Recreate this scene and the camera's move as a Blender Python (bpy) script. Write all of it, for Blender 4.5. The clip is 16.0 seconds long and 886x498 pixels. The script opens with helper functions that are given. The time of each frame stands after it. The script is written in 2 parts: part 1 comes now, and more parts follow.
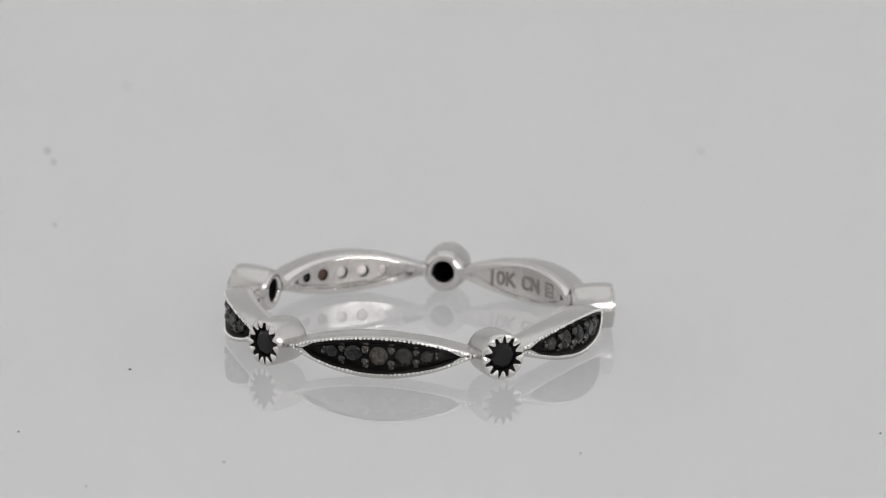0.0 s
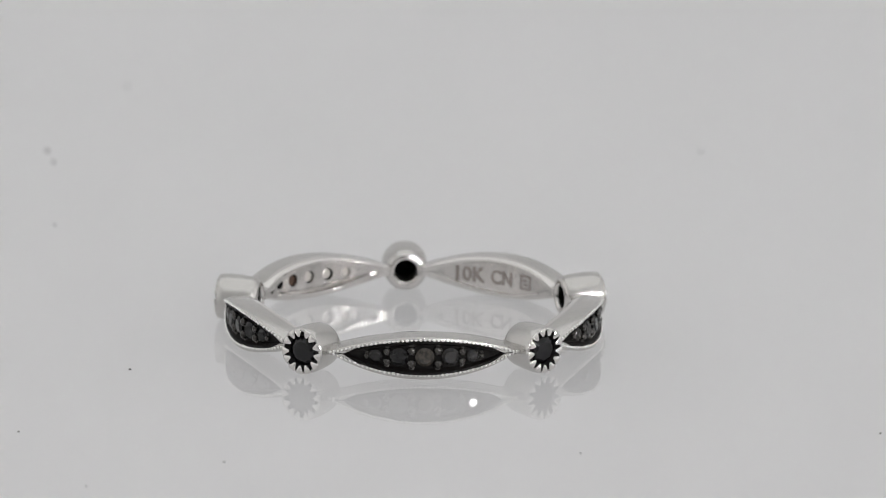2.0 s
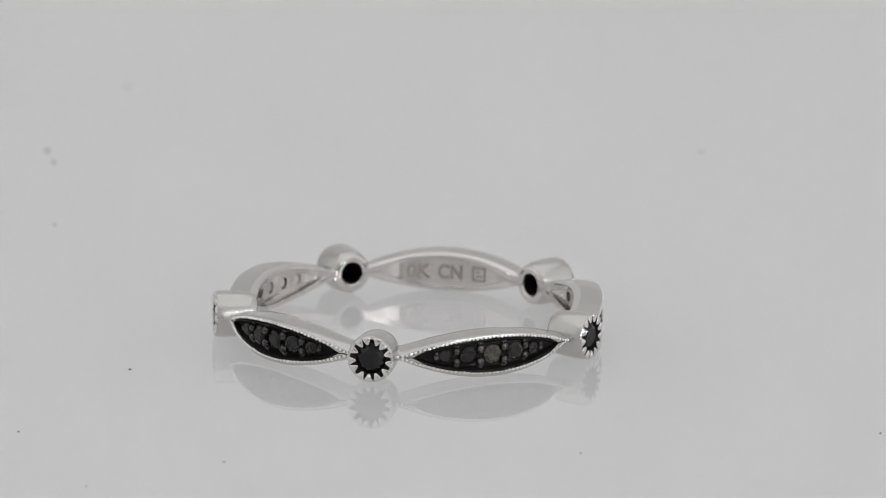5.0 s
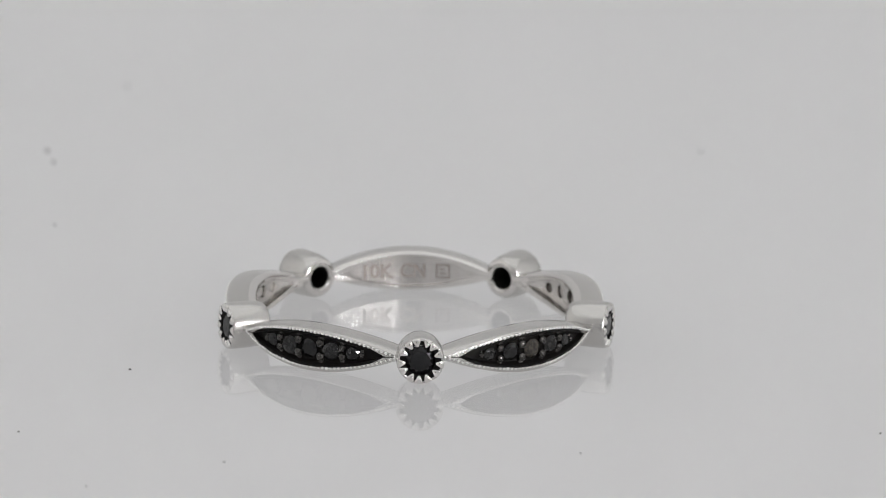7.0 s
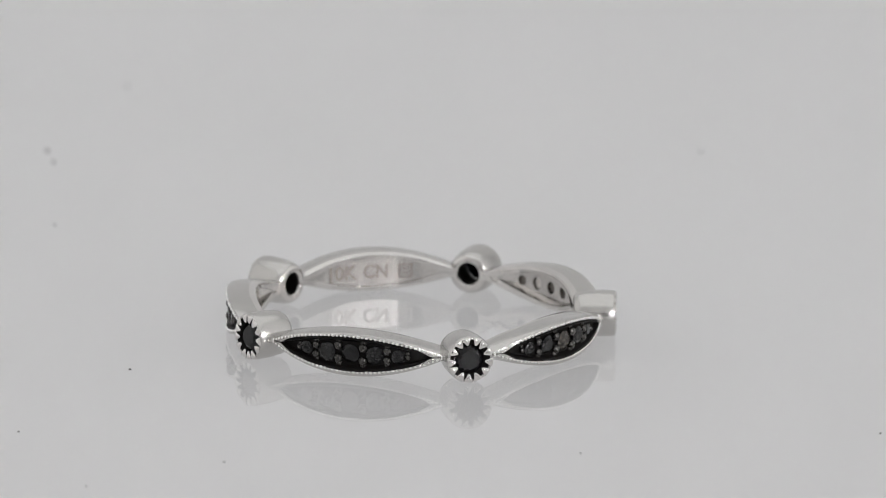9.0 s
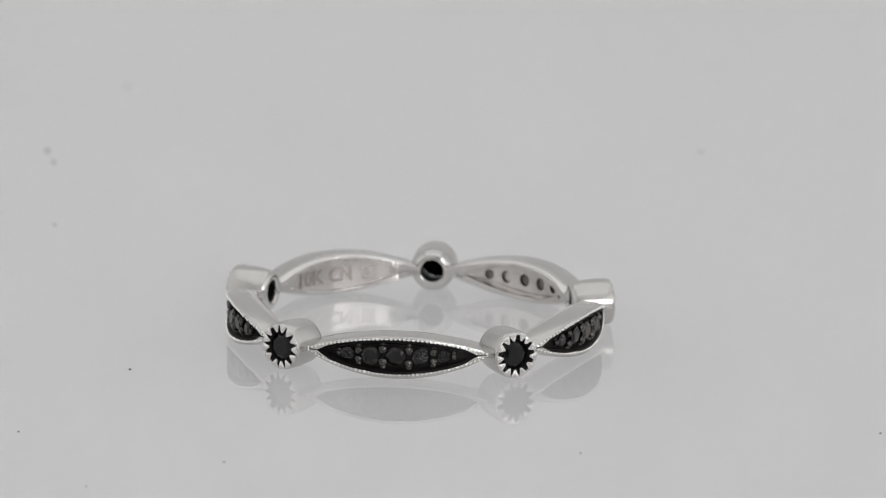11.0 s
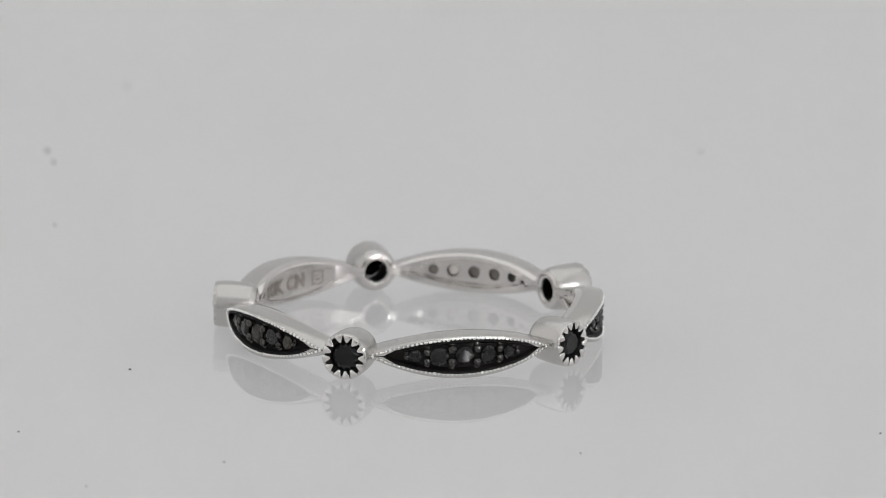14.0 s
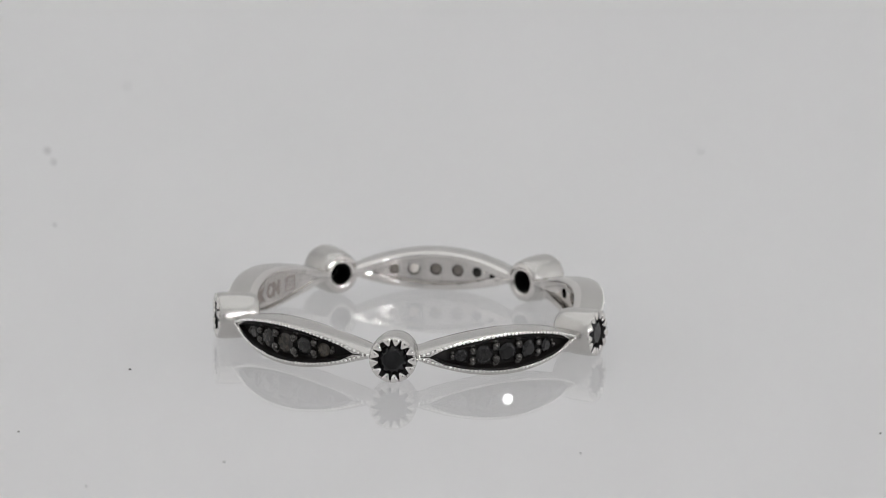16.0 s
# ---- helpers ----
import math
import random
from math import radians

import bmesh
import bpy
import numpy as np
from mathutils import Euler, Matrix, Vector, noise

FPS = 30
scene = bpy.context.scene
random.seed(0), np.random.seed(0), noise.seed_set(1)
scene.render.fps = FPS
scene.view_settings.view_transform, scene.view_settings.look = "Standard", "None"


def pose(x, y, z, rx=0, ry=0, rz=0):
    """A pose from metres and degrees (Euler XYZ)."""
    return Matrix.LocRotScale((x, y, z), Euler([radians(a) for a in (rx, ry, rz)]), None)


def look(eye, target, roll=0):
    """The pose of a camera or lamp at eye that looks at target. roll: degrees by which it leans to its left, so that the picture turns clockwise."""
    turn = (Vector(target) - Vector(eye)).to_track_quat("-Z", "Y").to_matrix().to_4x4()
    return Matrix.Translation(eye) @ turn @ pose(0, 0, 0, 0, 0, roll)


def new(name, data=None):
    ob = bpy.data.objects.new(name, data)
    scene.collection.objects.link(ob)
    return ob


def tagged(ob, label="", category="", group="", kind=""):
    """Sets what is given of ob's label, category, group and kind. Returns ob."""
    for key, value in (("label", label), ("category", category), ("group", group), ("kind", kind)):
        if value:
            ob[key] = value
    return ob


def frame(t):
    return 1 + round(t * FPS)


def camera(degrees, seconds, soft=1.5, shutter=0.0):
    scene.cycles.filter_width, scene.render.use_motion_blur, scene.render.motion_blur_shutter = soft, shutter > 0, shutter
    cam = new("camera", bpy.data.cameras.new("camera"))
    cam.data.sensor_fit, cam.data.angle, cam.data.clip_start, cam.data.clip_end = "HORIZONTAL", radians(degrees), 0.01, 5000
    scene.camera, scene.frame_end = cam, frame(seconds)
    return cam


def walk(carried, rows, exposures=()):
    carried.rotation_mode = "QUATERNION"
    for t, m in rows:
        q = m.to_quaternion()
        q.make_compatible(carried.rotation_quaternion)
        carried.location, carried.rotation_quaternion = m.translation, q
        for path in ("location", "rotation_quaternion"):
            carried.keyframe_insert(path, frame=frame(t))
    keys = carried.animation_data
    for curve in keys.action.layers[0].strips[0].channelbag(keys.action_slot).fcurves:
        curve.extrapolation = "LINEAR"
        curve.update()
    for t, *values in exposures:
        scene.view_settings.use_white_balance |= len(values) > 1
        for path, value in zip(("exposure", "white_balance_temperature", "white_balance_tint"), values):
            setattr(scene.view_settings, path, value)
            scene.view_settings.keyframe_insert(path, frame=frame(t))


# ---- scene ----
MM = 0.001
# plan, in millimetres: ring centre plane 1.24 above the table
RIM_IN, RIM_OUT, HALF, REST = 8.40, 9.95, 28.3, 1.24
LIFT = REST * MM

cam = camera(10.174, 16.0, 0.85)
EYE = Vector((0.000, -255.428, 65.692 + REST)) * MM
AIM = Vector((1.528, 0.776, 3.111 + REST)) * MM
walk(cam, [(0.0, look(EYE, AIM, 0.781)), (16.0, look(EYE, AIM, 0.781))])
cam.data.dof.use_dof, cam.data.dof.focus_distance, cam.data.dof.aperture_fstop = True, 0.2539, 82.0


# ---- world and light ----
def area_light(name, eye, target, sx, sy, watts, colour):
    lamp = bpy.data.lights.new(name, "AREA")
    lamp.shape, lamp.size, lamp.size_y, lamp.energy, lamp.color = "RECTANGLE", sx, sy, watts, colour
    ob = new(name, lamp)
    ob.matrix_basis = look(eye, target)
    return ob


world = bpy.data.worlds.new("studio")
scene.world = world
world.use_nodes = True
world.node_tree.nodes["Background"].inputs[0].default_value = (0.9, 0.9, 0.92, 1)
world.node_tree.nodes["Background"].inputs[1].default_value = 0.02
WHITE = (0.982, 0.985, 0.983)
# broad fill lamps added above and at both sides, none of them in view
area_light("fill_top", (0, -0.07, 0.690), (0, -0.07, 0), 0.92, 1.22, 3.16, WHITE)
# the warm tint of this one stands in for an unseen yellowish thing
area_light("fill_west", (-0.466, -0.08, 0.345), (0, -0.08, 0.345), 0.66, 1.2, 0.45, (1.0, 0.975, 0.93))
area_light("fill_east", (0.466, -0.08, 0.345), (0, -0.08, 0.345), 0.66, 1.2, 0.45, WHITE)


# ---- materials ----
def material(name, base, rough=0.4, metal=0.0, ior=1.5, emit=0.0):
    m = bpy.data.materials.new(name)
    m.use_nodes = True
    b = m.node_tree.nodes["Principled BSDF"]
    b.inputs["Base Color"].default_value = (*base, 1)
    b.inputs["Roughness"].default_value = rough
    b.inputs["Metallic"].default_value = metal
    b.inputs["IOR"].default_value = ior
    if emit:
        b.inputs["Emission Color"].default_value = (*base, 1)
        b.inputs["Emission Strength"].default_value = emit
    return m


def node(m, kind, **values):
    n = m.node_tree.nodes.new(kind)
    for key, value in values.items():
        n.inputs[key].default_value = value
    return n


def join(m, a, b):
    m.node_tree.links.new(a, b)


def grain(m, low, high, scale, rough=None, bump=0.0, bump_scale=None, distance=0.00002):
    """Mottles a material's colour between low and high, its gloss and its relief, in object space."""
    b = m.node_tree.nodes["Principled BSDF"]
    at = m.node_tree.nodes.new("ShaderNodeTexCoord").outputs["Object"]
    n = node(m, "ShaderNodeTexNoise", Scale=scale, Detail=6.0, Roughness=0.6)
    join(m, at, n.inputs["Vector"])
    mix = m.node_tree.nodes.new("ShaderNodeMix")
    mix.data_type = "RGBA"
    mix.inputs["A"].default_value, mix.inputs["B"].default_value = (*low, 1), (*high, 1)
    join(m, n.outputs["Fac"], mix.inputs["Factor"])
    join(m, mix.outputs["Result"], b.inputs["Base Color"])
    if rough:
        r = node(m, "ShaderNodeMapRange", **{"To Min": rough[0], "To Max": rough[1]})
        n2 = node(m, "ShaderNodeTexNoise", Scale=scale * 3.1, Detail=4.0)
        join(m, at, n2.inputs["Vector"])
        join(m, n2.outputs["Fac"], r.inputs["Value"])
        join(m, r.outputs["Result"], b.inputs["Roughness"])
    if bump:
        n3 = node(m, "ShaderNodeTexNoise", Scale=bump_scale or scale, Detail=3.0)
        join(m, at, n3.inputs["Vector"])
        relief = node(m, "ShaderNodeBump", Strength=bump, Distance=distance)
        join(m, n3.outputs["Fac"], relief.inputs["Height"])
        join(m, relief.outputs["Normal"], b.inputs["Normal"])
    return m


GOLD = grain(material("white_gold", (0.78, 0.77, 0.75), 0.14, 1.0), (0.530, 0.518, 0.500), (0.615, 0.603, 0.584), 600,
             (0.20, 0.30), 0.10, 1400, 0.00001)
INNER = grain(material("inner_white_gold", (0.7, 0.68, 0.66), 0.05, 1.0), (0.64, 0.62, 0.60), (0.74, 0.72, 0.70), 700, (0.02, 0.05), 0.08, 1100, 0.00001)
FLOOR = grain(material("satin_inner_floor", (0.66, 0.63, 0.61), 0.2, 1.0), (0.56, 0.535, 0.515), (0.72, 0.70, 0.68), 900, (0.07, 0.16), 0.35, 1600, 0.00003)
POLISHED = material("polished_white_gold", (0.91, 0.905, 0.89), 0.06, 1.0)
TOOTH = grain(material("milled_white_gold", (0.75, 0.74, 0.72), 0.1, 1.0), (0.58, 0.56, 0.54), (0.84, 0.83, 0.81), 2200, (0.05, 0.16), 0.5, 2600, 0.00003)
ETCHED = grain(material("etched_gold", (0.40, 0.36, 0.34), 0.45, 1.0), (0.27, 0.238, 0.22), (0.43, 0.395, 0.37), 1500, (0.4, 0.6))
RHODIUM = grain(material("black_rhodium", (0.008, 0.007, 0.007), 0.5, 0.0, 1.2), (0.0025, 0.002, 0.002), (0.008, 0.007, 0.0065), 900,
                (0.35, 0.6))
CLAW = grain(material("dark_claw_metal", (0.16, 0.15, 0.145), 0.25, 1.0), (0.035, 0.033, 0.032), (0.13, 0.125, 0.12), 2500, (0.15, 0.4))
CULET = grain(material("pale_culet", (0.45, 0.40, 0.38), 0.15, 0.6), (0.50, 0.46, 0.43), (0.80, 0.77, 0.74), 1800, (0.25, 0.4))
BROWN = grain(material("brown_culet", (0.08, 0.045, 0.03), 0.2), (0.04, 0.025, 0.02), (0.13, 0.07, 0.045), 1800, (0.1, 0.3))
SMOKE = grain(material("smoky_culet", (0.2, 0.18, 0.17), 0.15, 0.4), (0.12, 0.11, 0.10), (0.30, 0.27, 0.25), 1800, (0.1, 0.3))
SPECK = grain(material("dust", (0.12, 0.11, 0.11), 0.9), (0.10, 0.095, 0.095), (0.18, 0.17, 0.17), 3000)
# for unseen dark surfaces, added only to be mirrored in ring and stones
REFLECT_DARK = grain(material("reflect_dark", (0.03, 0.03, 0.03), 0.9), (0.02, 0.02, 0.02), (0.045, 0.045, 0.045), 60)
# white of the added enclosure, which only bounces light
BOUNCE = grain(material("bounce_white", (0.80, 0.80, 0.80), 0.9), (0.77, 0.77, 0.775), (0.81, 0.805, 0.80), 40, (0.8, 0.95), 0.2, 900)
LED = material("led_phosphor", (1.0, 1.0, 1.0), 0.5, 0, 1.5, 190.0)
BAR = grain(material("bar_aluminium", (0.5, 0.5, 0.5), 0.4, 1.0), (0.45, 0.45, 0.45), (0.55, 0.55, 0.55), 80, (0.3, 0.5))


def stone_material():
    m = material("black_diamond", (0.012, 0.012, 0.013), 0.035, 0.0, 1.40)
    b = m.node_tree.nodes["Principled BSDF"]
    who = m.node_tree.nodes.new("ShaderNodeObjectInfo")
    at = m.node_tree.nodes.new("ShaderNodeTexCoord")
    ramp = m.node_tree.nodes.new("ShaderNodeValToRGB")
    e = ramp.color_ramp.elements
    e[0].position, e[0].color = 0.0, (0.003, 0.003, 0.0035, 1)
    e[1].position, e[1].color = 1.0, (0.052, 0.045, 0.037, 1)
    e.new(0.82).color = (0.022, 0.020, 0.019, 1)
    e.new(0.6).color = (0.012, 0.0118, 0.0122, 1)
    n = node(m, "ShaderNodeTexNoise", Scale=2600, Detail=5.0, Roughness=0.7)
    join(m, at.outputs["Object"], n.inputs["Vector"])
    mul = m.node_tree.nodes.new("ShaderNodeMath")
    mul.operation = "MULTIPLY_ADD"
    mul.inputs[1].default_value, mul.inputs[2].default_value = 1.3, -0.45
    join(m, n.outputs["Fac"], mul.inputs[0])
    add = m.node_tree.nodes.new("ShaderNodeMath")
    add.operation = "MULTIPLY_ADD"
    add.inputs[1].default_value = 0.80
    join(m, who.outputs["Random"], add.inputs[0])
    join(m, mul.outputs[0], add.inputs[2])
    join(m, add.outputs[0], ramp.inputs["Fac"])
    join(m, ramp.outputs["Color"], b.inputs["Base Color"])
    return m


DIAMOND = stone_material()
JET = grain(material("jet_black_diamond", (0.004, 0.004, 0.005), 0.05, 0, 1.40), (0.002, 0.002, 0.0025), (0.007, 0.007, 0.008), 1500, (0.03, 0.06))


def table_material():
    m = grain(material("white_acrylic", (0.80, 0.80, 0.80), 0.04, 0, 1.46), (0.874, 0.872, 0.873), (0.894, 0.881, 0.885), 9,
              (0.0, 0.014))
    b = m.node_tree.nodes["Principled BSDF"]
    b.inputs["Subsurface Weight"].default_value = 1.0
    b.inputs["Subsurface Radius"].default_value = (1.0, 1.0, 1.0)
    b.inputs["Subsurface Scale"].default_value = 0.06
    b.subsurface_method = "BURLEY"
    b.inputs["Specular IOR Level"].default_value = 0.0
    return m


def gloss_layer_material():
    """The table's gloss as an added layer: mirror gloss by Fresnel over the white body beneath."""
    m = bpy.data.materials.new("gloss_layer")
    m.use_nodes = True
    tree = m.node_tree
    tree.nodes.remove(tree.nodes["Principled BSDF"])
    gloss = node(m, "ShaderNodeBsdfGlossy", Roughness=0.0)
    gloss.inputs["Color"].default_value = (1, 1, 1, 1)
    clear = tree.nodes.new("ShaderNodeBsdfTransparent")
    mix = tree.nodes.new("ShaderNodeMixShader")
    join(m, node(m, "ShaderNodeFresnel", IOR=1.41).outputs[0], mix.inputs[0])
    join(m, clear.outputs[0], mix.inputs[1])
    join(m, gloss.outputs[0], mix.inputs[2])
    join(m, mix.outputs[0], tree.nodes["Material Output"].inputs["Surface"])
    return m


ACRYLIC, GLOSS = table_material(), gloss_layer_material()


# ---- mesh helpers ----
def finish(name, bm, mat, sharp=None):
    """A mesh from bm, given in millimetres."""
    bmesh.ops.recalc_face_normals(bm, faces=bm.faces)
    bmesh.ops.scale(bm, vec=(MM, MM, MM), verts=bm.verts)
    me = bpy.data.meshes.new(name)
    bm.to_mesh(me)
    bm.free()
    me.materials.append(mat)
    if sharp:
        me.polygons.foreach_set("use_smooth", [True] * len(me.polygons))
        me.set_sharp_from_angle(angle=radians(sharp))
    return me


def polish_inside(me, radius):
    """Gives the faces nearer to the finger than radius the polished inner finish."""
    me.materials.append(INNER)
    for p in me.polygons:
        if math.hypot(p.center.x, p.center.y) < radius * MM:
            p.material_index = 1
    return me


def part(name, me, parent, m=None, label=""):
    ob = new(name, me)
    ob.parent = parent
    if m is not None:
        ob.matrix_basis = m
    return tagged(ob, label)


def polar(a, r, z):
    """A point at the angle a (degrees) from the local x axis, on a cylinder of radius r round the ring's axis."""
    return Vector((r * math.cos(radians(a)), r * math.sin(radians(a)), z))


def loft(bm, loops, closed=True):
    rows = [[bm.verts.new(p) for p in loop] for loop in loops]
    n = len(rows[0])
    for a, b in zip(rows, rows[1:]):
        for i in range(n if closed else n - 1):
            j = (i + 1) % n
            bm.faces.new((a[i], a[j], b[j], b[i]))
    return rows


def blob(bm, centre, axes, radii, rings=5, sides=8):
    """A small ellipsoid with the given axes (three unit vectors) and radii."""
    def spot(i, j):
        t, f = math.pi * i / rings, 2 * math.pi * j / sides
        v = (math.sin(t) * math.cos(f), math.sin(t) * math.sin(f), math.cos(t))
        return centre + sum((axes[k] * (v[k] * radii[k]) for k in range(3)), Vector())
    top, low = bm.verts.new(spot(0, 0)), bm.verts.new(spot(rings, 0))
    rows = [[bm.verts.new(spot(i, j)) for j in range(sides)] for i in range(1, rings)]
    for j in range(sides):
        k = (j + 1) % sides
        bm.faces.new((top, rows[0][j], rows[0][k]))
        bm.faces.new((low, rows[-1][k], rows[-1][j]))
        for a, b in zip(rows, rows[1:]):
            bm.faces.new((a[j], b[j], b[k], a[k]))


def frame_at(a):
    """Outward, along and up at the angle a."""
    return polar(a, 1, 0), polar(a + 90, 1, 0), Vector((0, 0, 1))


# ---- setting: table, and an added white enclosure out of view ----
def box_mesh(bm, lo, hi, bevel=0.0):
    made = bmesh.ops.create_cube(bm, size=1.0)["verts"]
    for v in made:
        v.co = Vector([lo[i] + (v.co[i] + 0.5) * (hi[i] - lo[i]) for i in range(3)])
    if bevel:
        edges = {e for v in made for e in v.link_edges}
        bmesh.ops.bevel(bm, geom=list(edges), offset=bevel, segments=2, profile=0.5, affect="EDGES")


def build_setting():
    bm = bmesh.new()
    box_mesh(bm, (-420, -640, -60), (420, 440, -0.25), 0.8)
    tagged(new("table", finish("table", bm, ACRYLIC)), "white acrylic table, its surface gloss held by an added layer",
           "table", kind="structure")
    # added layer that carries the table's gloss, with no face of its own below
    bm = bmesh.new()
    box_mesh(bm, (-419, -639, -0.2), (419, 439, 0))
    bmesh.ops.delete(bm, geom=[f for f in bm.faces if f.calc_center_median().z < -0.19], context="FACES_ONLY")
    tagged(new("table_gloss", finish("table_gloss", bm, GLOSS)), "added gloss layer over the white acrylic table, for its mirror-like reflections",
           "table", kind="structure")
    bm = bmesh.new()
    box_mesh(bm, (-470, -700, -70), (470, 560, -60))
    tagged(new("floor", finish("floor", bm, BOUNCE)), "added white floor under the table, out of view", "floor", kind="structure")
    # added seamless sweep rising behind the table, out of view, mirrored in it
    bm = bmesh.new()
    line = [(445, -7)] + [(445 + 100 * math.sin(t), 93 - 100 * math.cos(t)) for t in np.linspace(0, math.pi / 2, 14)] + [(545, 690)]
    back = [(y + 4, z - 3) for y, z in reversed(line)]
    loop = [*line, *back]
    rows = loft(bm, [[Vector((x, y, z)) for y, z in loop] for x in (-460, 460)])
    bm.faces.new(rows[0])
    bm.faces.new(list(reversed(rows[1])))
    tagged(new("backdrop", finish("backdrop", bm, BOUNCE, 40)), "added unseen white sweep, mirrored in the table", "backdrop",
           kind="structure")
    # walls added round the set to bounce light; none is in view
    for name, lo, hi in (("wall_west", (-480, -700, -60), (-470, 560, 700)), ("wall_east", (470, -700, -60), (480, 560, 700)),
                         ("wall_north", (-480, 560, -60), (480, 570, 700)), ("wall_south", (-480, -710, -60), (480, -700, 700)),
                         ("ceiling", (-480, -710, 700), (480, 570, 710))):
        # the added ceiling is dark so that the metal mirrors less white
        bm = bmesh.new()
        box_mesh(bm, lo, hi)
        tagged(new(name, finish(name, bm, REFLECT_DARK if name == "ceiling" else BOUNCE)),
               "added unseen dark ceiling that keeps reflections in the metal low" if name == "ceiling" else "added unseen white wall that bounces light",
               name.split("_")[0], kind="structure")

    # dark panel added behind the camera, mirrored in the stones
    bm = bmesh.new()
    box_mesh(bm, (-75, -699, 0), (75, -690, 190), 1.0)
    tagged(new("curtain", finish("curtain", bm, REFLECT_DARK)), "added unseen dark panel behind the camera, for dark reflections", "curtain", kind="structure")


LED_COLS, LED_ROWS, LED_PITCH = 18, 5, 18.0


def led_panel(m):
    """A wide upright panel with a grid of LEDs; its face looks along -y."""
    panel = new("led_panel")
    panel.matrix_basis = m
    tagged(panel, "wide upright panel of white LEDs on the acrylic table", "lamp")
    bm = bmesh.new()
    box_mesh(bm, (-168, 0, 34), (168, 8, 138), 1.5)
    part("housing", finish("housing", bm, BAR, 40), panel)
    for x in (-90, 90):
        bm = bmesh.new()
        box_mesh(bm, (x - 5, -18, 0), (x + 5, 24, 35), 1.0)
        part("foot", finish("foot", bm, BAR, 40), panel)
    bm = bmesh.new()
    blob(bm, Vector((0, 0, 0)), (Vector((1, 0, 0)), Vector((0, 0, 1)), Vector((0, 1, 0))), (2.0, 2.0, 1.4), 4, 10)
    lens = finish("led", bm, LED, 180)
    for i in range(LED_COLS):
        for k in range(LED_ROWS):
            part("led", lens, panel, pose(LED_PITCH * (i - (LED_COLS - 1) / 2) * MM, -1.2 * MM, (50 + LED_PITCH * k) * MM))
    return panel


# ---- the ring ----
def arch(s):
    return max(0.0, 1 - s * s)


def outer_half(s):
    return 0.11 + 0.95 * arch(s)


def pit_half(s):
    return max(0.004, 0.765 * arch(s / 0.87))


def opening_half(s, tall=0.72, wide=0.85):
    return max(0.004, tall * arch(s / wide))


FLOOR_IN, PIT = 8.86, 9.70


def floor_at(s, floor_in, wide):
    """The radius of the recessed inner floor, which rises to the rim at both tips."""
    return RIM_IN + 0.02 + (floor_in - RIM_IN - 0.02) * min(1.0, 2.6 * arch(s / wide))


def section(s, floor_in, tall, wide):
    e = max(0.0, abs(s) - 1)
    ro = RIM_OUT - 2.6 * e
    ho, hi = outer_half(s), 0.33 + 0.76 * arch(s)
    po, oi = pit_half(s), opening_half(s, tall, wide)
    # an upright polished band between the rounded rim and the recess
    lip_z, flat_z = hi - 0.16 + 0.25 * max(0.0, min(0.3, abs(s) - 0.7)), oi + 0.05 * arch(s)
    top = [(ro - 0.26, po * 0.9), (ro - 0.05, po), (ro, po + 0.02), (ro, ho - 0.05), (ro - 0.015, ho - 0.02), (ro - 0.05, ho),
           (9.65, 0.6 * ho + 0.4 * hi + 0.03), (9.25, hi + 0.015), (RIM_IN + 0.40, hi + 0.005), (RIM_IN + 0.16, hi - 0.02), (RIM_IN + 0.05, hi - 0.09),
           (RIM_IN, lip_z), (RIM_IN + 0.001, 0.7 * lip_z + 0.3 * flat_z), (RIM_IN + 0.003, flat_z), (RIM_IN + 0.01 + 0.07 * min(1.0, 2.6 * arch(s / wide)), oi),
           (floor_at(s, floor_in, wide), oi * 0.96)]
    low = list(top)
    lip = 0.085 * arch(s)                               # the lower edge stands a little proud
    for i in (3, 4, 5, 6):
        low[i] = (low[i][0], low[i][1] + lip * (1 if i < 6 else 0.6))
    return top + [(r, -z) for r, z in reversed(low)]


def marquise_body(floor_in, tall=0.72, wide=0.85):
    bm = bmesh.new()
    steps = [i / 36 * 1.09 for i in range(-36, 37)]
    rows = []
    for s in steps:
        rows.append([bm.verts.new(polar(s * HALF, r, z)) for r, z in section(s, floor_in, tall, wide)])
    n = len(rows[0])
    for a, b in zip(rows, rows[1:]):
        for i in range(n):
            if i != 15:                                   # the inner floor is a sheet of its own
                j = (i + 1) % n
                bm.faces.new((a[i], a[j], b[j], b[i]))
    bm.faces.new(rows[0])
    bm.faces.new(list(reversed(rows[-1])))
    return polish_inside(finish("marquise_body", bm, GOLD, 38), 8.70)


SEATS = (-2.58, -1.34, 0.0, 1.34, 2.55)
SEAT_R = (0.36, 0.48, 0.51, 0.48, 0.36)


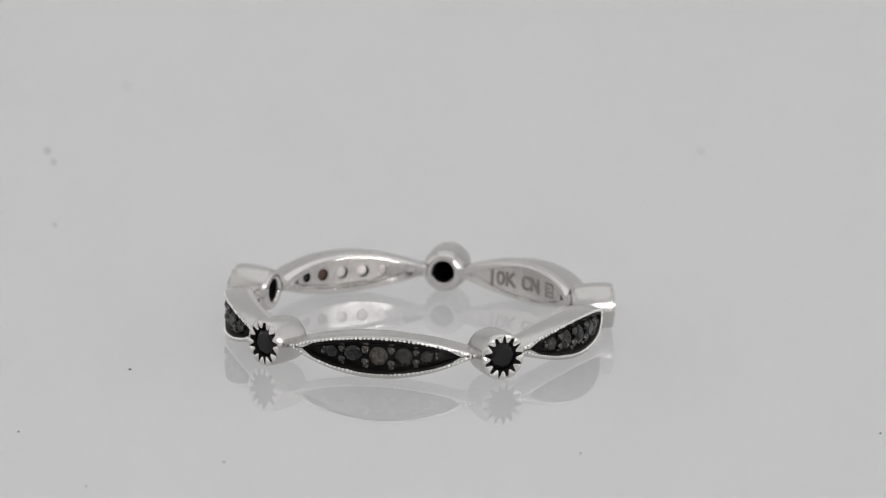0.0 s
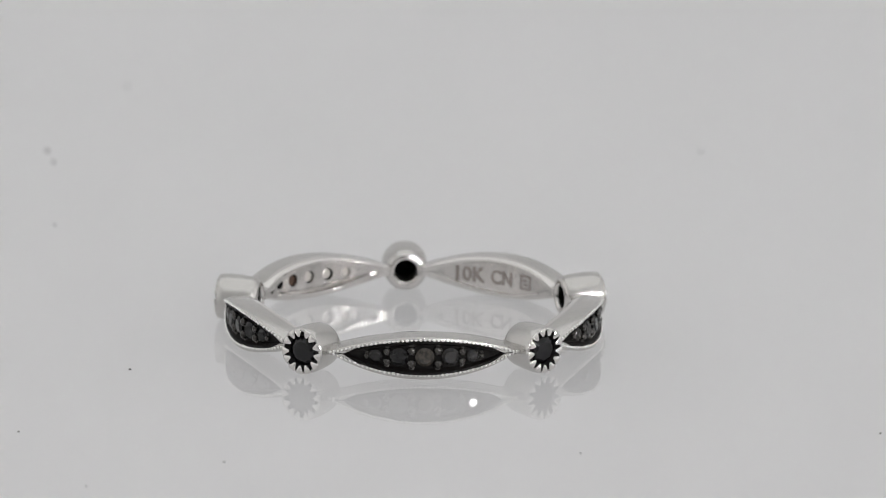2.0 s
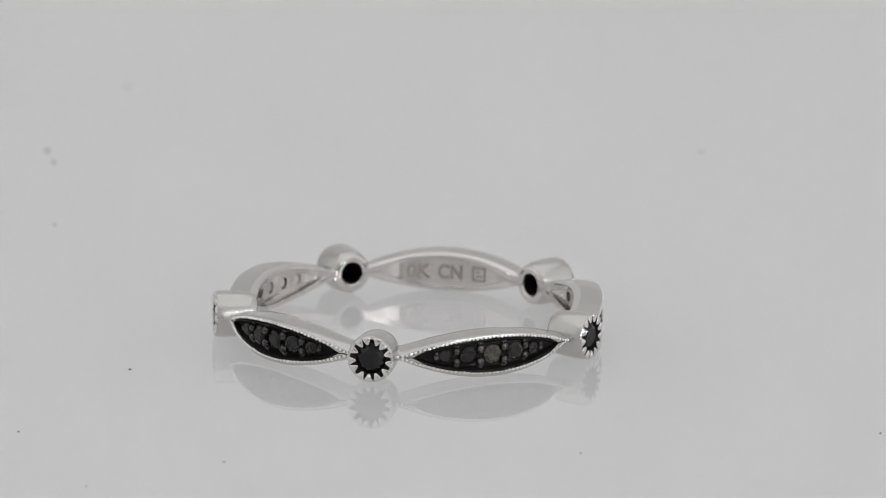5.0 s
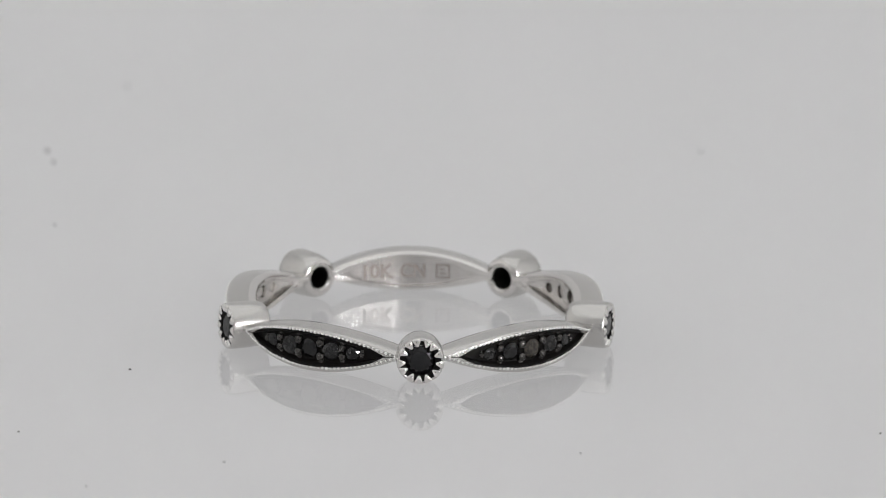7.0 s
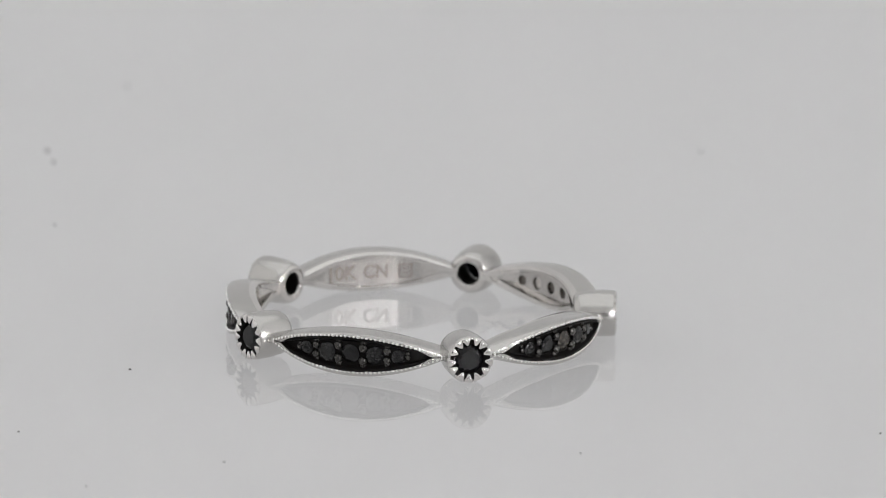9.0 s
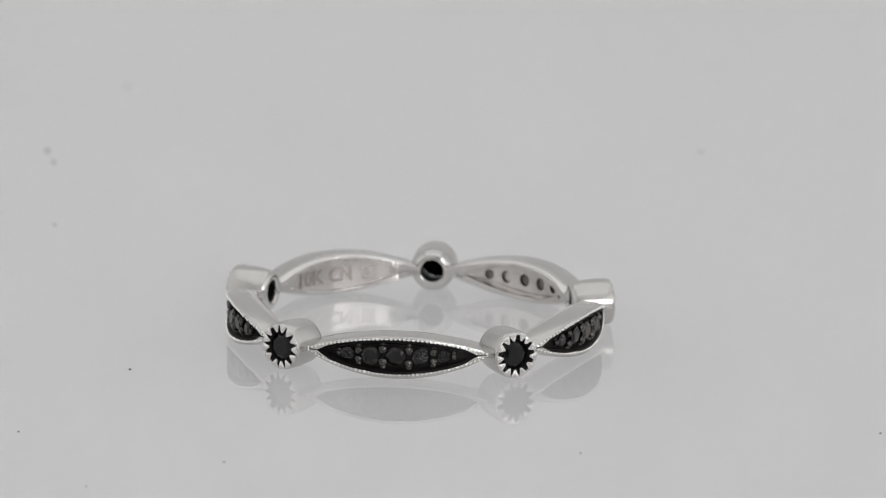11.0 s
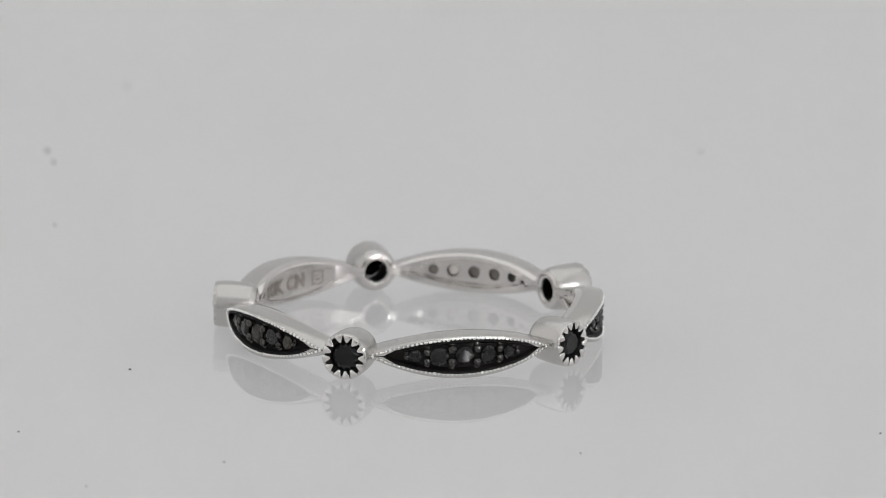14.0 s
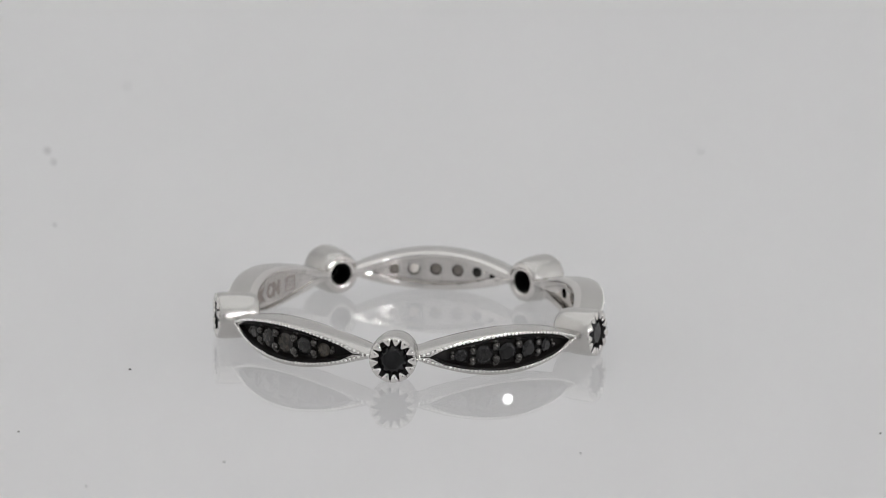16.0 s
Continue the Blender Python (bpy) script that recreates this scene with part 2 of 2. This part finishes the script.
def inner_floor(floor_in, holes, tall=0.72, wide=0.85):
    """The recessed inner floor, with drilled round seats under the stones."""
    bm = bmesh.new()
    outline = [(s * HALF, opening_half(s, tall, wide) * 0.96) for s in np.linspace(-wide, wide, 33)]
    ring = outline + [(a, -z) for a, z in reversed(outline[1:-1])]
    edges = []

    def closed(points):
        vs = [bm.verts.new((a, z, 0)) for a, z in points]
        edges.extend(bm.edges.new((p, q)) for p, q in zip(vs, vs[1:] + vs[:1]))
        return vs
    closed(ring)
    deg = 180 / math.pi / floor_in
    rims = []
    if holes:
        for t in SEATS:
            r = 0.34 if abs(t) < 2 else 0.28
            t *= 0.90
            rims.append(closed([(deg * (t + r * math.cos(f)), r * math.sin(f)) for f in np.linspace(0, 2 * math.pi, 17)[:-1]]))
    bmesh.ops.triangle_fill(bm, edges=edges, use_beauty=True, use_dissolve=False)
    for rim in rims:
        low = [bm.verts.new((v.co.x, v.co.y, 0.34)) for v in rim]
        for i in range(16):
            bm.faces.new((rim[i], rim[(i + 1) % 16], low[(i + 1) % 16], low[i]))
    for v in bm.verts:
        v.co = polar(v.co.x, floor_at(v.co.x / HALF, floor_in, wide) + v.co.z, v.co.y)
    return finish("inner_floor", bm, FLOOR, 30)


def setting_bed():
    """The blackened bed of the pavé pit with its walls and a flat black strip under the beading."""
    bm = bmesh.new()
    loops = []
    for s in np.linspace(-0.869, 0.869, 41):
        po = pit_half(s)
        half = [(PIT, po * 0.80), (PIT + 0.18, po * 0.96), (RIM_OUT + 0.006, po + 0.006), (RIM_OUT + 0.010, po + 0.15 * min(1, po * 4))]
        loops.append([polar(s * HALF, r, z) for r, z in [(r, z) for r, z in reversed(half)] + [(r, -z) for r, z in half]])
    loft(bm, loops, closed=False)
    return finish("setting_bed", bm, RHODIUM, 40)


def beading(side):
    """One row of tiny milled beads along an edge of the marquise."""
    bm = bmesh.new()
    rnd = random.Random(7 + side)
    count = 43
    for i in range(count):
        s = -1.0 + 2 * (i + 0.5) / count
        a = s * HALF
        slope = math.atan2(-2 * s * 0.92 * side, RIM_OUT * radians(HALF))
        out, along, up = frame_at(a)
        t = along * math.cos(slope) + up * math.sin(slope)
        n = out.cross(t)
        z = side * max(0.045, outer_half(s) - 0.125)
        blob(bm, polar(a, RIM_OUT + 0.015, z), (t, n, out),
             (0.112 * rnd.uniform(0.68, 1.12), 0.088 * rnd.uniform(0.75, 1.15), 0.080 * rnd.uniform(0.6, 1.35)), 5, 8)
    if side > 0:
        for s in (-1.03, 1.03):                        # the last bead of each point, at the link to the collet
            out, along, up = frame_at(s * HALF)
            blob(bm, polar(s * HALF, RIM_OUT - 0.06, 0), (along, up, out), (0.16, 0.085, 0.09), 6, 10)
    return finish("beading", bm, POLISHED, 180)


def brilliant(mat):
    """A round brilliant of radius 1 mm, its table along +x."""
    bm = bmesh.new()
    table = [bm.verts.new((0.26, 0.66 * math.cos(f), 0.66 * math.sin(f))) for f in np.linspace(0, 2 * math.pi, 9)[:-1]]
    g = np.linspace(0, 2 * math.pi, 17)[:-1]
    top = [bm.verts.new((0.03, math.cos(f), math.sin(f))) for f in g]
    low = [bm.verts.new((-0.03, math.cos(f), math.sin(f))) for f in g]
    tip = bm.verts.new((-0.80, 0, 0))
    bm.faces.new(table)
    for i in range(8):
        a, b, c, d = 2 * i, 2 * i + 1, (2 * i + 2) % 16, (i + 1) % 8
        bm.faces.new((table[i], top[a], top[b]))
        bm.faces.new((table[i], top[b], table[d]))
        bm.faces.new((table[d], top[b], top[c]))
    for i in range(16):
        j = (i + 1) % 16
        bm.faces.new((top[i], low[i], low[j], top[j]))
        bm.faces.new((low[i], tip, low[j]))
    return finish("diamond", bm, mat)


def prong(side):
    """A rounded grain raised from the bed with a short post towards the edge."""
    bm = bmesh.new()
    ax = (Vector((1, 0, 0)), Vector((0, 1, 0)), Vector((0, 0, 1)))
    blob(bm, Vector((0, 0, 0)), ax, (0.16, 0.225, 0.235), 7, 12)
    blob(bm, Vector((-0.13, 0.01, side * 0.29)), ax, (0.11, 0.17, 0.21), 6, 10)
    return finish("prong", bm, CLAW, 180)


def hallmark(parent, floor_in):
    """Stamped letters and a small square mark on the inner floor."""
    def stamp(name, text, width, height, start):
        curve = bpy.data.curves.new(name, "FONT")
        curve.body, curve.size, curve.resolution_u, curve.offset, curve.extrude = text, 1.0, 3, 0.030, 0.05
        ob = new(name, curve)
        me = bpy.data.meshes.new_from_object(ob.evaluated_get(bpy.context.evaluated_depsgraph_get()))
        bpy.data.objects.remove(ob)
        bm = bmesh.new()
        bm.from_mesh(me)
        xs, ys = [v.co.x for v in bm.verts], [v.co.y for v in bm.verts]
        for v in bm.verts:
            x = start + (v.co.x - min(xs)) / (max(xs) - min(xs)) * width
            z = (v.co.y - min(ys)) / (max(ys) - min(ys)) * height - height / 2
            v.co = polar(-math.degrees(x / floor_in), floor_in - 0.012 - 0.4 * v.co.z, z)
        part("lettering", finish(name, bm, ETCHED, 30), parent, None, "stamped grey lettering")
    stamp("karat", "10K", 1.72, 0.84, -2.58)
    stamp("letters", "CN", 1.38, 0.84, -0.52)
    bm = bmesh.new()
    for lo, hi in (((1.42, -0.40), (1.53, 0.40)), ((2.10, -0.40), (2.21, 0.40)), ((1.53, 0.30), (2.10, 0.40)), ((1.53, -0.40), (2.10, -0.30)),
                   ((1.64, -0.17), (1.99, -0.06)), ((1.64, 0.06), (1.88, 0.17))):
        vs = [bm.verts.new(polar(-math.degrees(x / floor_in), floor_in - 0.012, z)) for x, z in
              (lo, (hi[0], lo[1]), hi, (lo[0], hi[1]))]
        bm.faces.new(vs)
    part("square_mark", finish("square_mark", bm, ETCHED), parent, None, "small stamped square mark")


def bezel_body():
    """A round collet, its axis along +x from the ring's axis, drilled through from inside."""
    bm = bmesh.new()
    line = [(8.62, 0.58), (8.46, 0.60), (8.40, 0.65), (8.375, 0.70), (8.40, 0.86), (8.47, 0.99), (8.58, 1.08), (8.8, 1.15), (9.2, 1.20),
            (9.6, 1.225), (10.2, 1.235), (10.46, 1.215), (10.55, 1.185), (10.59, 1.14), (10.59, 1.09), (10.52, 1.02), (10.3, 0.80)]
    n = 40
    rows = [[bm.verts.new((x, r * math.cos(f), r * math.sin(f))) for f in np.linspace(0, 2 * math.pi, n + 1)[:-1]] for x, r in line]
    for a, b in zip(rows, rows[1:]):
        for i in range(n):
            j = (i + 1) % n
            bm.faces.new((a[i], a[j], b[j], b[i]))
    return polish_inside(finish("collet", bm, GOLD, 50), 8.52)


def bezel_bed():
    """The blackened conical seat round the stone and the dark bore behind it."""
    bm = bmesh.new()
    n = 32
    line = [(10.575, 1.055), (10.53, 0.93), (10.45, 0.80), (10.2, 0.74), (8.75, 0.58), (8.55, 0.585)]
    rows = [[bm.verts.new((x, r * math.cos(f), r * math.sin(f))) for f in np.linspace(0, 2 * math.pi, n + 1)[:-1]] for x, r in line]
    for a, b in zip(rows, rows[1:]):
        for i in range(n):
            j = (i + 1) % n
            bm.faces.new((a[i], a[j], b[j], b[i]))
    return finish("seat", bm, RHODIUM, 50)


def bezel_grain():
    """One bright tooth of the milled collar, pointing along +z from the stone."""
    bm = bmesh.new()
    ax = (Vector((1, 0, 0)), Vector((0, 1, 0)), Vector((0, 0, 1)))
    blob(bm, Vector((10.585, 0, 0.965)), ax, (0.10, 0.212, 0.225), 8, 12)
    for v in bm.verts:
        f = (v.co.z - 0.74) / 0.45
        round_half = 0.212 * math.sqrt(max(0.02, 1 - (2 * f - 1) ** 2))
        v.co.y *= (0.055 + 0.165 * min(1.0, 1.5 * f)) * (0.4 if f < 0.01 or f > 0.99 else 1.0) / round_half
    return finish("grain", bm, TOOTH, 180)


def build_ring():
    ring = tagged(new("ring"), "white gold eternity ring with black diamonds lying flat on white acrylic", "ring")
    body, floor_drilled = marquise_body(FLOOR_IN), inner_floor(FLOOR_IN, True)
    plain_in = 8.56
    body_plain, floor_plain = marquise_body(plain_in, 0.80, 0.90), inner_floor(plain_in, False, 0.80, 0.90)
    bed, upper, lower, gem = setting_bed(), beading(1), beading(-1), brilliant(DIAMOND)
    prongs = {1: prong(1), -1: prong(-1)}
    bm = bmesh.new()
    blob(bm, Vector((0, 0, 0)), (Vector((1, 0, 0)), Vector((0, 1, 0)), Vector((0, 0, 1))), (0.05, 0.30, 0.30), 6, 12)
    culet = finish("culet", bm, CULET, 180)
    bm = bmesh.new()
    blob(bm, Vector((0, 0, 0)), (Vector((1, 0, 0)), Vector((0, 1, 0)), Vector((0, 0, 1))), (0.05, 0.30, 0.30), 6, 12)
    culet_brown = finish("culet_brown", bm, BROWN, 180)
    bm = bmesh.new()
    blob(bm, Vector((0, 0, 0)), (Vector((1, 0, 0)), Vector((0, 1, 0)), Vector((0, 0, 1))), (0.06, 0.29, 0.29), 6, 12)
    culet_black = finish("culet_black", bm, DIAMOND, 180)
    bm = bmesh.new()
    blob(bm, Vector((0, 0, 0)), (Vector((1, 0, 0)), Vector((0, 1, 0)), Vector((0, 0, 1))), (0.05, 0.30, 0.30), 6, 12)
    culet_grey = finish("culet_grey", bm, SMOKE, 180)
    tones = {"g": culet_grey, "p": culet, "b": culet_brown, "k": culet_black}
    jet = brilliant(JET)
    collet, seat, tooth = bezel_body(), bezel_bed(), bezel_grain()
    turns = [-90.56, -17.84, 53.82, 125.37, 199.21]         # collets, counted anticlockwise
    # tone of each drilled seat, in the direction of growing angle; ppp paints LED glare
    seen = ("kpbpk", "kggpg", "", "pppbk", "bppkp")
    # stones set askew, which flash as the ring turns
    askew = {(0, 4): (-0.8, 4.0), (0, 3): (0.8, -5.0), (0, 2): (2.4, -0.8), (4, 4): (-0.6, 9.4), (4, 3): (2.6, 9.6),
             (4, 0): (-0.6, 4.8), (4, 2): (2.6, -2.4)}
    rnd = random.Random(3)
    for k, a in enumerate(turns):
        c = part("collet", collet, ring, pose(0, 0, 0, 0, 0, a))
        part("seat", seat, c, None, "blackened seat round the stone")
        part("diamond", jet, c, pose(10.37 * MM, 0, 0, rnd.uniform(0, 40), rnd.choice((5.6, -5.8)) if k else -0.2, rnd.uniform(-3, 3) if k else 2.6) @ Matrix.Scale(0.775, 4),
             "round black diamond")
        shift = rnd.uniform(0, 20)
        for i in range(13):
            part("grain", tooth, c, pose(rnd.uniform(-0.02, 0.02) * MM, 0, 0, shift + i * 360 / 13 + rnd.uniform(-3, 3), 0, rnd.uniform(-0.2, 0.2)))
        nxt = turns[(k + 1) % 5] + (360 if k == 4 else 0)
        mid = (a + nxt) / 2
        stamped = k == 2
        m = part("marquise", body_plain if stamped else body, ring, pose(0, 0, 0, 0, 0, mid))
        part("inner_floor", floor_plain if stamped else floor_drilled, m)
        part("setting_bed", bed, m, None, "blackened bed under the stones")
        tagged(part("beading", upper, m, None, "row of tiny polished beads"), kind="stuff")
        tagged(part("beading", lower, m, None, "row of tiny polished beads"), kind="stuff")
        for i, (t, r) in enumerate(zip(SEATS, SEAT_R)):
            deg = math.degrees(t / RIM_OUT)
            tilt = pose(0, 0, 0, rnd.uniform(0, 45), rnd.choice((-1, 1)) * rnd.uniform(4.8, 7.4), rnd.uniform(-6, 6))
            if (k, i) in askew:
                tilt = pose(0, 0, 0, 10, *askew[k, i])
            spot = polar(deg, RIM_OUT - 0.15 + rnd.uniform(-0.02, 0.02), rnd.uniform(-0.02, 0.02)) * MM
            part("diamond", gem, m, Matrix.Translation(spot) @ pose(0, 0, 0, 0, 0, deg) @ tilt @ Matrix.Scale(r * rnd.uniform(0.96, 1.04), 4),
                 "small round black diamond")
            if not stamped:
                part("culet", tones[seen[k][i]], m, Matrix.Translation(polar(deg, FLOOR_IN + 0.15, 0) * MM) @ pose(0, 0, 0, 0, 0, deg))
        for t in (-1.98, -0.68, 0.68, 1.96):
            deg = math.degrees(t / RIM_OUT)
            far = 0.34 if abs(t) < 1 else 0.26
            for side in (1, -1):
                spot = polar(deg, RIM_OUT - 0.10, side * far * rnd.uniform(0.9, 1.1)) * MM
                part("prong", prongs[side], m, Matrix.Translation(spot) @ pose(0, 0, 0, 0, 0, deg) @ Matrix.Scale(1.0 if abs(t) < 1 else 0.85, 4))
        for t in (-3.06, 3.04):
            deg = math.degrees(t / RIM_OUT)
            part("prong", prongs[1], m, Matrix.Translation(polar(deg, RIM_OUT - 0.13, -0.03) * MM) @ pose(0, 0, 0, 0, 0, deg) @ Matrix.Scale(0.6, 4))
        if stamped:
            hallmark(m, plain_in)
    return ring


def dust(x, y, size):
    bm = bmesh.new()
    rnd = random.Random(int(1000 * abs(x) + 77))
    bmesh.ops.create_icosphere(bm, subdivisions=2, radius=1.0)
    for v in bm.verts:
        v.co *= rnd.uniform(0.8, 1.15)
        v.co.z *= 0.4
    low = min(v.co.z for v in bm.verts)
    for v in bm.verts:
        v.co = (v.co - Vector((0, 0, low))) * size
    ob = new("dust_speck", finish("dust_speck", bm, SPECK, 60))
    ob.matrix_basis = pose(x * MM, y * MM, 0)
    tagged(ob, "tiny grey dust speck on the white acrylic table", "dust", "dust specks on the table")


build_setting()
led_panel(pose(0.208, -0.275, 0, 0, 0, 217.1))
ring = build_ring()
dust(-22.56, 42.61, 0.156)
dust(-21.96, 39.50, 0.120)
dust(-14.53, -8.42, 0.087)
dust(-19.29, -20.33, 0.069)
dust(-9.01, -25.16, 0.068)
dust(23.15, -18.77, 0.070)
dust(17.63, 44.72, 0.105)
dust(-18.83, 62.22, 0.110)
dust(8.22, -22.94, 0.055)
dust(-15.34, -29.64, 0.053)
dust(-20.70, 23.20, 0.081)


def motions():
    rows = []
    for i in range(33):
        t = i / 2
        turn = -46.167 + 6.9290 * t
        c, s = math.cos(radians(turn)), math.sin(radians(turn))
        ex, ey = 0.0630 * MM, -0.0651 * MM
        rows.append((t, pose(c * ex - s * ey, s * ex + c * ey, LIFT, 0, 0, turn)))
    walk(ring, rows)


motions()
